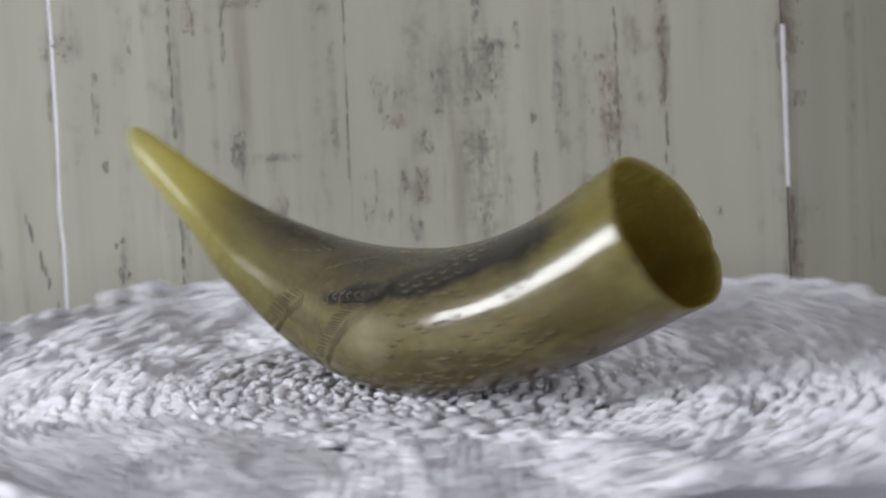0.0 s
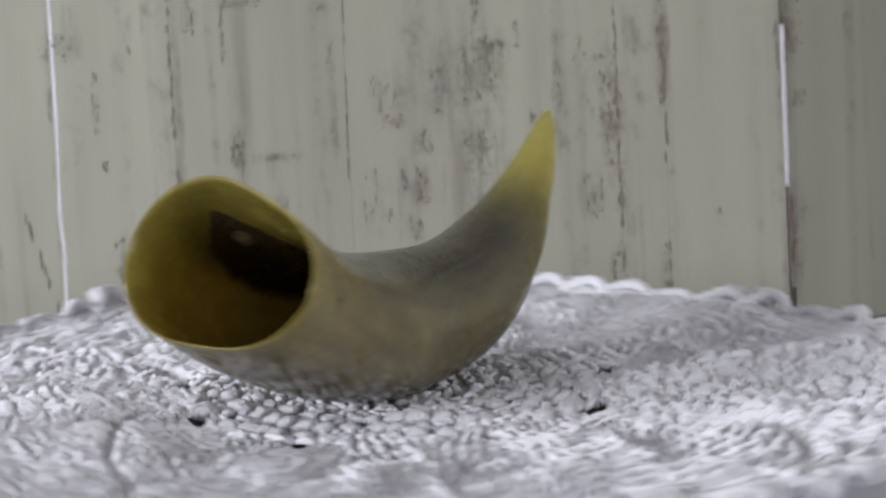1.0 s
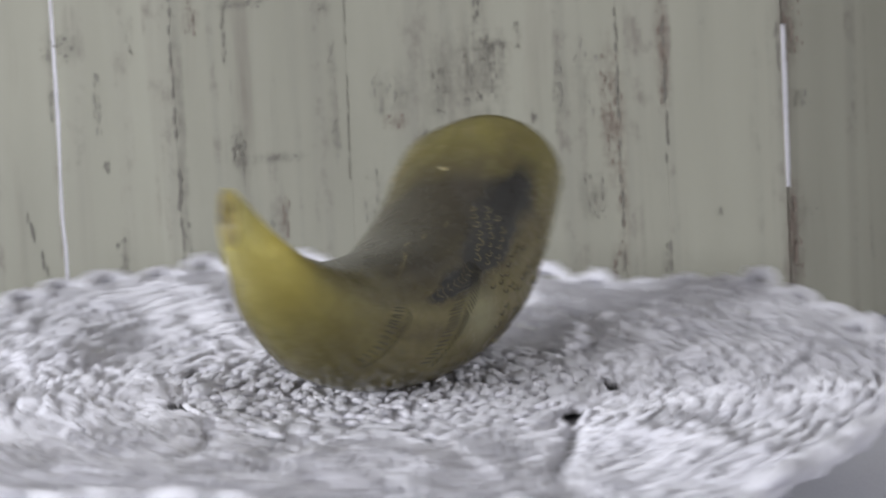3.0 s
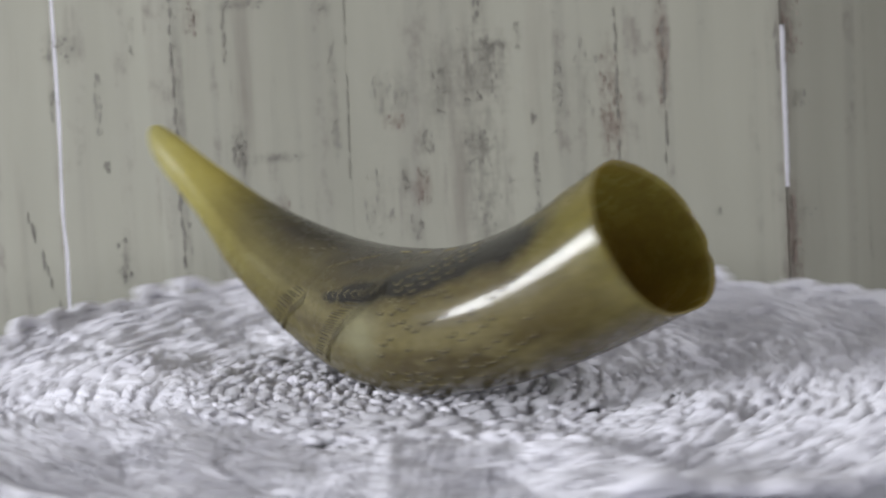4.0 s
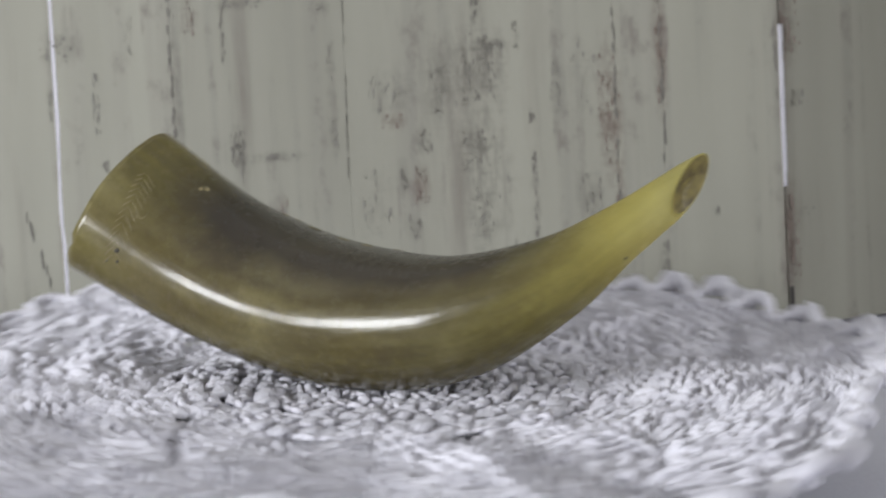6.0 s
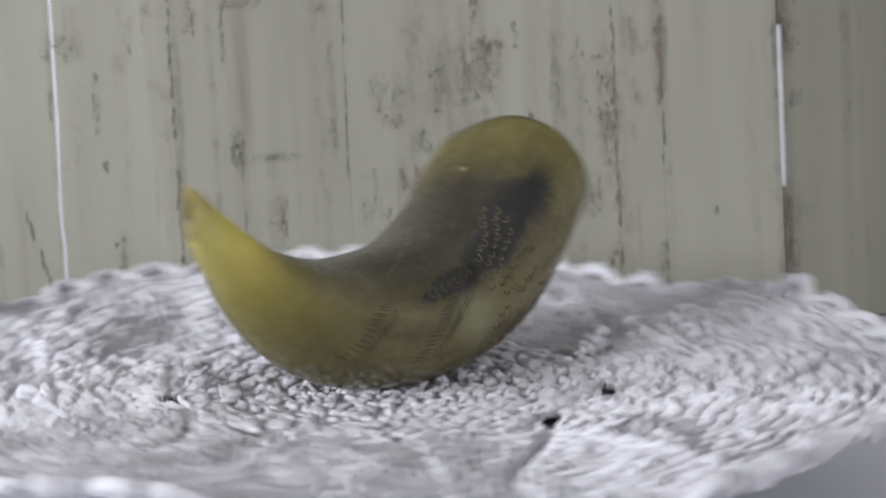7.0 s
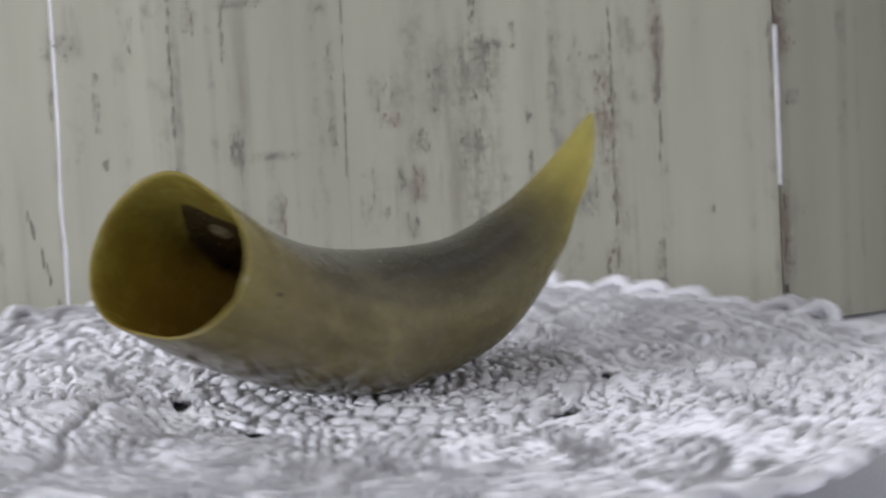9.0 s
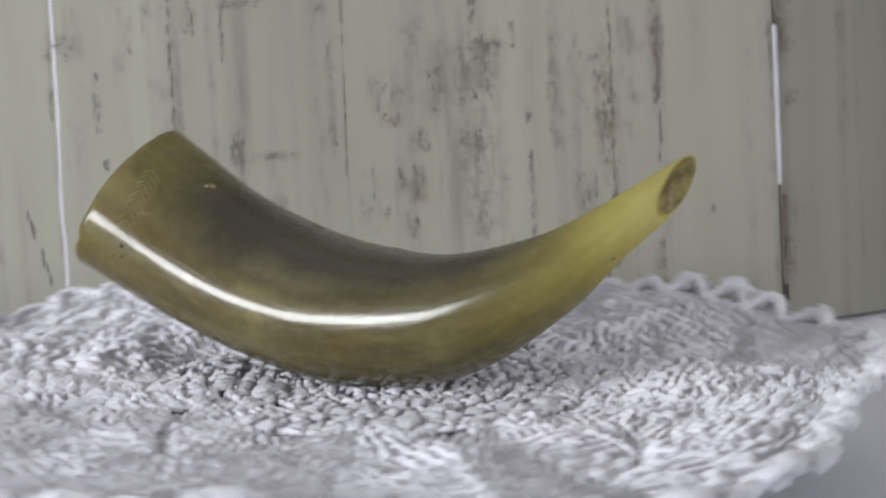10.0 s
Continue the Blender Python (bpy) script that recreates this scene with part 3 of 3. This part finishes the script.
def engraving(h):
    """Scale-shaped arcs, feather hatching and small leaves cut into the flank."""
    rng = random.Random(21)
    groups = {"scales": Strands(), "feathers": Strands(), "leaves": Strands(), "barbs": Strands(), "scale edges": Strands()}

    def arc(s, u, v, r, start, sweep, width=0.00013):
        pts = []
        for i in range(7):
            a = start + sweep * i / 6
            pts.append(on_horn(u + r * math.cos(a) / 0.27, v + r * math.sin(a) / 0.030))
        s.tube(pts, width, 4)

    def stroke(s, u0, v0, u1, v1, width=0.00009):
        s.tube([on_horn(u0 + (u1 - u0) * i / 4, v0 + (v1 - v0) * i / 4) for i in range(5)], [width * 0.5, width, width, width, width * 0.4], 4)

    # rows of cup-shaped scales on the belly and the cheek
    for i in range(9):
        for j in range(8):
            u = 0.630 + 0.0165 * i + (0.008 if j % 2 else 0) + 0.009 * rng.random()
            v = -0.80 + 0.155 * j + 0.08 * i * (0.4 if j > 4 else 0.15) + 0.10 * rng.random()
            if rng.random() < 0.55:
                radius, start, sweep = 0.0013 + 0.0006 * rng.random(), 3.2 + 0.4 * rng.random(), 2.5 + 0.4 * rng.random()
                arc(groups["scales"], u, v, radius, start, sweep)
                arc(groups["scale edges"], u, v - 0.022, radius, start, sweep, 0.00024)
    for i in range(6):
        for j in range(4):
            if rng.random() < 0.8:
                u, v, start = 0.775 + 0.018 * i + 0.008 * (j % 2), -0.55 + 0.22 * j + 0.04 * i, 3.3 + 0.4 * rng.random()
                arc(groups["scales"], u, v, 0.0014, start, 2.7)
                arc(groups["scale edges"], u, v - 0.022, 0.0014, start, 2.7, 0.00020)
    for i in range(7):
        for j in range(3):
            arc(groups["scales"], 0.655 + 0.021 * i + 0.01 * (j % 2), 0.46 + 0.15 * j + 0.060 * i + 0.08 * rng.random(), 0.0014 + 0.0010 * rng.random(), 3.2 + 0.4 * rng.random(), 2.6 + 0.6 * rng.random(), 0.00011)
    # feather hatching along the black streak and over the back
    for i in range(9):
        u = 0.505 + 0.013 * i
        v = 0.47 + 0.026 * i
        for side in (-1, 1):
            stroke(groups["feathers"], u, v, u + 0.009 * (0.6 + 0.6 * rng.random()), v + side * 0.085 * (0.5 + 0.7 * rng.random()), 0.00008)
    # two dark feathers on the flank, a shaft with a barb to each side
    for shaft in (((0.385, -0.73), (0.415, 0.0), (0.450, 0.42)), ((0.505, -0.47), (0.535, -0.03), (0.555, 0.24), (0.595, 0.55), (0.635, 0.79))):
        n = 7 * (len(shaft) - 1)
        for i in range(n):
            k = i / n * (len(shaft) - 1)
            (u0, v0), (u1, v1) = shaft[int(k)], shaft[int(k) + 1]
            u, v = u0 + (u1 - u0) * (k % 1.0), v0 + (v1 - v0) * (k % 1.0)
            long = 0.55 + 0.45 * i / n
            stroke(groups["barbs"], u, v, u - 0.034 * long, v - 0.03 + 0.04 * rng.random(), 0.00019)
            stroke(groups["barbs"], u + 0.004, v, u + 0.008, v - 0.20 * long, 0.00018)
    # short ticks over the back
    for k in range(9):
        u, v = 0.465 + 0.009 * k, 0.84 + 0.045 * k
        stroke(groups["feathers"], u, v, u + 0.005, v + 0.10, 0.0001)
        if k % 2:
            stroke(groups["feathers"], u - 0.11, v + 0.06, u - 0.098, v + 0.09, 0.00008)
    for u, v in ((0.57, 1.40), (0.63, 1.36), (0.70, 1.28), (0.93, 1.10)):
        for k in range(3):
            stroke(groups["feathers"], u + 0.008 * k, v, u + 0.008 * k + 0.010, v + 0.05, 0.0001)
    # a leaf spray near the mouth on the other flank
    for k in range(13):
        u, v = 0.966 - 0.0022 * k, 2.22 + 0.088 * k
        stroke(groups["leaves"], u, v, u - 0.022, v + 0.10, 0.00015)
        stroke(groups["leaves"], u, v, u + 0.006, v + 0.13, 0.00015)
    arc(groups["leaves"], 0.935, 2.70, 0.0022, 0.5, 3.0)
    for key, s in groups.items():
        tagged(s.finish("engraving", GROOVE if key in ("barbs", "scale edges") else PALE_CUT, h, f"fine {'dark' if key in ('barbs', 'scale edges') else 'pale'} engraved {key}"), kind="stuff")
    # a scratched white fleck and dark nicks
    for u, v, r, mat in ((0.895, 1.73, 0.0019, PALE_CUT), (0.900, 1.80, 0.0013, PALE_CUT), (0.155, 4.19, 0.0010, CRACK), (0.935, 3.20, 0.0013, CRACK), (0.928, 3.30, 0.0009, CRACK), (0.942, 3.36, 0.0008, CRACK)):
        bm = bmesh.new()
        bmesh.ops.create_icosphere(bm, subdivisions=2, radius=r)
        for p in bm.verts:
            p.co *= 0.8 + 0.5 * noise.noise(p.co * 900)
        bmesh.ops.translate(bm, verts=bm.verts, vec=Vector(on_horn(u, v, -0.5 * r)))
        part("nick", bm, mat, h, "small nick in the polished skin", True)


engraving(HORN_OB)


# ---- the crocheted doily ----
# the rim's distance from the axis and its height, in millimetres, as waves round the lace
RIM_OUT = (206.0, 8.5, 9.5, -3.2, -1.1, 1.8, 0.6, -3.5, -3.3, 2.8, 4.4)
RIM_UP = (5.9, 1.8, 3.5, -0.4, -0.3, -0.6, -0.4, -0.1, 0.3, -1.3, -2.1, -0.6, -0.5, -0.7, -0.6, -1.1, -0.3, -1.2, -0.1)
RIM = 0.2048


def wave(terms, a):
    return terms[0] + sum(terms[2 * k - 1] * math.cos(k * a) + terms[2 * k] * math.sin(k * a) for k in range(1, (len(terms) + 1) // 2))


def at(r, a, up=0.0):
    """A place on the lace: flat in the middle, its ruffled border stands up."""
    x, y = r * math.cos(a), r * math.sin(a)
    f = max(0.0, (r - 0.05) / (RIM - 0.05))
    fold = 0.0062 * noise.noise((x * 26, y * 26, 1.7)) + 0.0022 * noise.noise((x * 75, y * 75, 9.0))
    z = -0.0050 + (0.001 * wave(RIM_UP, a) + 0.0015) * f ** 1.5 + fold * min(1.0, f * 2.2) * (1 - 0.65 * min(1.0, f) ** 3) + 0.0006 * noise.noise((x * 200, y * 200, 4.0))
    r += 0.0022 * noise.noise((x * 34, y * 34, 6.0)) * min(1.0, r * 30) + (0.001 * wave(RIM_OUT, a) - RIM) * (r / RIM) ** 2
    a += 0.0014 * noise.noise((x * 40, y * 40, 2.0)) / max(r, 0.02)
    return (r * math.cos(a), r * math.sin(a), z + up)


REPEATS = 12


def stitch(r, a):
    """Height of the stitches over the ground of the lace, or None where the mesh is open."""
    x, y = r * math.cos(a), r * math.sin(a)
    cell = (a * REPEATS / (2 * math.pi)) % 1.0
    side = 1.0 if cell > 0.5 else -1.0
    c = abs(cell - 0.5) * 2
    rough = 0.0009 * noise.noise((x * 420, y * 420, 3.0)) + 0.0005 * noise.noise((x * 900, y * 900, 6.0))
    # a ring of lens-shaped openings round the close middle
    lens = ((a * 9 / (2 * math.pi) + 0.06 * math.sin(5 * a)) % 1.0 - 0.5) * 2 * math.pi / 9 * r
    if (lens / (0.0065 + 0.004 * math.sin(11 * a))) ** 2 + ((r - 0.081) / 0.0046) ** 2 < 1.0:
        return None
    if r < 0.070:
        if noise.noise((x * 150, y * 150, 5.0)) > 0.33:
            return None
        return 0.0008 + 0.0016 * max(0.0, noise.noise((x * 260, y * 260, 8.0))) + rough
    # the lace is puckered along a few lines that run outwards
    crease = 0.0
    for k, turned in enumerate((-1.85, -0.95, -0.14, 1.30, 2.62)):
        off = (a - turned - 0.35 * math.sin(r * 34 + k) + math.pi) % (2 * math.pi) - math.pi
        crease += 0.0034 * math.exp(-(off * r / 0.0042) ** 2) * max(0.0, min(1.0, (r - 0.078) * 70, (0.178 - r) * 70))
    row = (r - 0.070) / 0.0074 + 0.45 * noise.noise((x * 30, y * 30, 2.5)) + 0.85 * noise.noise((x * 105, y * 105, 4.5))
    i = math.floor(row)
    g = row - i
    count = int(2 * math.pi * (0.0737 + 0.0074 * i) / 0.0044)
    phase = a * count / (2 * math.pi) + 0.5 * (i % 2) + side * 0.8 * (g - 0.5) + 0.7 * noise.noise((x * 55, y * 55, 7.0))
    rib = (0.5 + 0.5 * math.cos(2 * math.pi * phase)) ** 0.7
    body = math.sin(math.pi * g) ** 0.55
    gap = noise.noise((x * 45, y * 45, 3.0)) + 0.5 * noise.noise((math.floor(phase) * 0.71, i * 0.93, 1.0))
    if r < 0.194 and (r > 0.181 or r > 0.108 and c > 1.15 - (r - 0.108) * 9.5):
        # open mesh between the leaves
        if rib < 0.50 and 0.20 < g < 0.82:
            return None
    elif rib < 0.38 and 0.22 < g < 0.78 and gap > (-0.12 if r > 0.10 else 0.0):
        return None
    z = (0.0030 + 0.0006 * min(1.0, max(0.0, (r - 0.09) * 30)) + 0.0016 * gap) * rib * body + 0.0010 * math.exp(-((min(g, 1 - g)) / 0.13) ** 2)
    z += 0.0016 * math.exp(-(c * r / REPEATS * 3.1416 / 0.0020) ** 2) * min(1.0, max(0.0, (r - 0.085) * 60))
    return z + rough - crease


def lump(name, squash, seed):
    """A little knot of yarn, a few turns of strand on a ball."""
    bm = bmesh.new()
    bmesh.ops.create_icosphere(bm, subdivisions=3, radius=1)
    for p in bm.verts:
        c = p.co.copy()
        p.co *= 1 + 0.16 * noise.noise(c * 1.6 + Vector((seed, 0, 0))) + 0.10 * noise.noise(c * 4.0 + Vector((0, seed, 0))) + 0.08 * math.sin(9 * c.x + 5 * c.y + seed)
        p.co.z *= squash
    me = bpy.data.meshes.new(name)
    bm.to_mesh(me)
    bm.free()
    me.polygons.foreach_set("use_smooth", [True] * len(me.polygons))
    me.materials.append(YARN)
    return me


def placed(me, parent, where, turn, size):
    ob = new(me.name.split(".")[0], me)
    ob.parent = parent
    ob.matrix_basis = Matrix.LocRotScale(where, turn, size)
    return ob


def doily():
    d = empty("crocheted_doily", label="white cotton crocheted lace doily with a ruffled scalloped border", category="doily")
    rng = random.Random(4)
    knots = [lump("bobble", 0.85, k * 3.1) for k in range(3)]
    # the ground of the lace: rows of leaning tall stitches round a close middle
    step, cols = 0.00100, 1750
    rows = int((0.197 - 0.003) / step)
    verts, keep = [], []
    for i in range(rows + 1):
        rr = 0.003 + step * i
        for j in range(cols):
            aa = 2 * math.pi * j / cols
            z = stitch(rr, aa)
            keep.append(z is not None)
            verts.append(at(rr, aa, 0.0002 if z is None else 0.0006 + z))
    faces = []
    for i in range(rows):
        for j in range(cols):
            q = (i * cols + j, i * cols + (j + 1) % cols, (i + 1) * cols + (j + 1) % cols, (i + 1) * cols + j)
            if sum(keep[k] for k in q) > 1:
                faces.append(q)
    mesh_object("lace_ground", verts, faces, YARN, d)
    # popcorn rounds in the middle, with small stitches between them
    r, index = 0.006, 0
    while r < 0.072:
        popcorn = index % 2 == 1
        height = 0.0074 if popcorn else 0.0046
        n = max(8, int(2 * math.pi * (r + height / 2) / 0.0048))
        s = Strands()
        for i in range(n):
            da = 2 * math.pi / n
            a = da * (i + 0.37 * index) + (rng.random() - 0.5) * 0.28 * da
            if not popcorn and (i * 7 + index * 3) % 5:
                rad = 0.0014 * (0.85 + 0.3 * rng.random())
                s.tube([at(r - 0.001 + g * (height + 0.001), a + 0.3 * da * (g - 0.5), 0.0012 + 0.0014 * math.sin(math.pi * g)) for g in (0, 0.25, 0.5, 0.75, 1)], [rad * 0.7, rad, rad, rad, rad * 0.7], 6)
            if rng.random() < 0.5:
                continue
            rad = 0.0014 * (0.85 + 0.35 * rng.random())
            rr = r + height + 0.0040 * (rng.random() - 0.5)
            s.tube([at(rr, a - da * 0.58, 0.0010), at(rr + 0.0009, a - da * 0.1, 0.0026), at(rr + 0.0007, a + da * 0.30, 0.0024), at(rr, a + da * 0.62, 0.0010)], [rad * 0.6, rad, rad, rad * 0.6], 6)
        tagged(s.finish("crochet_round", YARN, d), kind="stuff")
        if popcorn:
            count = int(2 * math.pi * (r + height / 2) / (0.0060 if r < 0.040 else 0.0082))
            for i in range(count):
                if rng.random() < 0.14:
                    continue
                a = 2 * math.pi * (i + 0.55 * rng.random()) / count
                size = (0.0028 if r < 0.040 else 0.0043) * (0.72 + 0.42 * rng.random())
                placed(rng.choice(knots), d, at(r + height / 2 + 0.0045 * (rng.random() - 0.5), a, 0.0016 + 0.0010 * rng.random()), Euler((rng.random() * 0.5, rng.random() * 0.5, a)), (size * 0.95, size * 1.12, size * 0.62))
        r += height * 0.985
        index += 1
    # scalloped border: each scallop is a fan of stitches under a thick looped arch with small picots
    count = 56
    picot = lump("picot", 0.9, 7.7)
    fans = Strands()
    for i in range(count):
        s = Strands()
        a0 = 2 * math.pi * i / count
        da = 2 * math.pi / count
        swell = 0.15 + 1.35 * rng.random() ** 2
        deep = 0.0105 * (0.55 + 0.75 * rng.random())
        for k in range(5):
            g = 0.1 + 0.8 * k / 4
            top = 0.192 + deep * math.sin(math.pi * g) ** 0.6
            fans.tube([at(0.189, a0 + da * (0.5 + (g - 0.5) * 0.6), 0.0005), at((0.189 + top) / 2, a0 + da * (0.5 + (g - 0.5) * 0.9), 0.0022), at(top, a0 + da * g, 0.0014)], [0.0013, 0.0017, 0.0015], 7)
        pts = [at(0.192 + deep * math.sin(math.pi * k / 20) ** 0.6, a0 + da * k / 20, 0.0022 + 0.0046 * math.sin(math.pi * k / 20) * swell) for k in range(21)]
        s.tube(pts, [0.0029 * (0.92 + 0.16 * math.sin(k * 2.4 + 5 * swell)) for k in range(21)], 8)
        edge = s.finish("scallop", YARN, d)
        for k in (1, 2, 3):
            if rng.random() < 0.35:
                continue
            g = k / 4 + 0.1 * (rng.random() - 0.5)
            where = at(0.1940 + deep * math.sin(math.pi * g) ** 0.6, a0 + da * g, 0.0016 + 0.0048 * math.sin(math.pi * g) * swell)
            size = 0.0024 * (0.75 + 0.55 * rng.random()) * (1.0 + 0.35 * swell)
            placed(picot, edge, where, Euler((rng.random(), rng.random(), a0 + da * g)), (size * 1.1, size * 1.2, size))
    tagged(fans.finish("fan_stitches", YARN, d), kind="stuff")
    return d


DOILY = doily()


def turntable():
    t = empty("turntable", label="round grey turntable hidden beneath the lace doily", category="turntable")
    bm = bmesh.new()
    bmesh.ops.create_cone(bm, cap_ends=True, segments=96, radius1=0.118, radius2=0.118, depth=0.012, matrix=Matrix.Translation((0, 0, -0.0125)))
    part("plate", bm, GREY_PLASTIC, t)
    bm = bmesh.new()
    bmesh.ops.create_cone(bm, cap_ends=True, segments=64, radius1=0.085, radius2=0.080, depth=0.042, matrix=Matrix.Translation((0, 0, -0.0395)))
    part("base", bm, GREY_PLASTIC, t)
    return t


TURNTABLE = turntable()


# ---- the turning ----
# degrees at every fifth of a second: about 3.9 s a turn, quicker on one side of it than on the other
TURN = (678.3, 655.3, 636.0, 620.2, 604.4, 589.9, 575.5, 561.7, 546.4, 530.2, 515.6, 497.6, 479.4, 461.5, 441.6, 419.2, 396.6, 374.9,
        354.2, 333.7, 313.6, 292.9, 274.8, 258.3, 241.5, 225.6, 210.6, 195.2, 179.6, 163.9, 146.9, 129.2, 112.6, 94.6, 73.7,
        52.1, 29.7, 7.7, -13.4, -33.9, -54.3, -74.9, -93.0, -109.5, -126.6, -141.7, -156.4, -171.4, -186.6, -202.4, -216.6)


def motions():
    rows = [(i / 5, pose(0.001, 0.0025, 0, 0, 0, a)) for i, a in enumerate(TURN)]
    for thing in (HORN_OB, DOILY, TURNTABLE):
        walk(thing, rows)


motions()
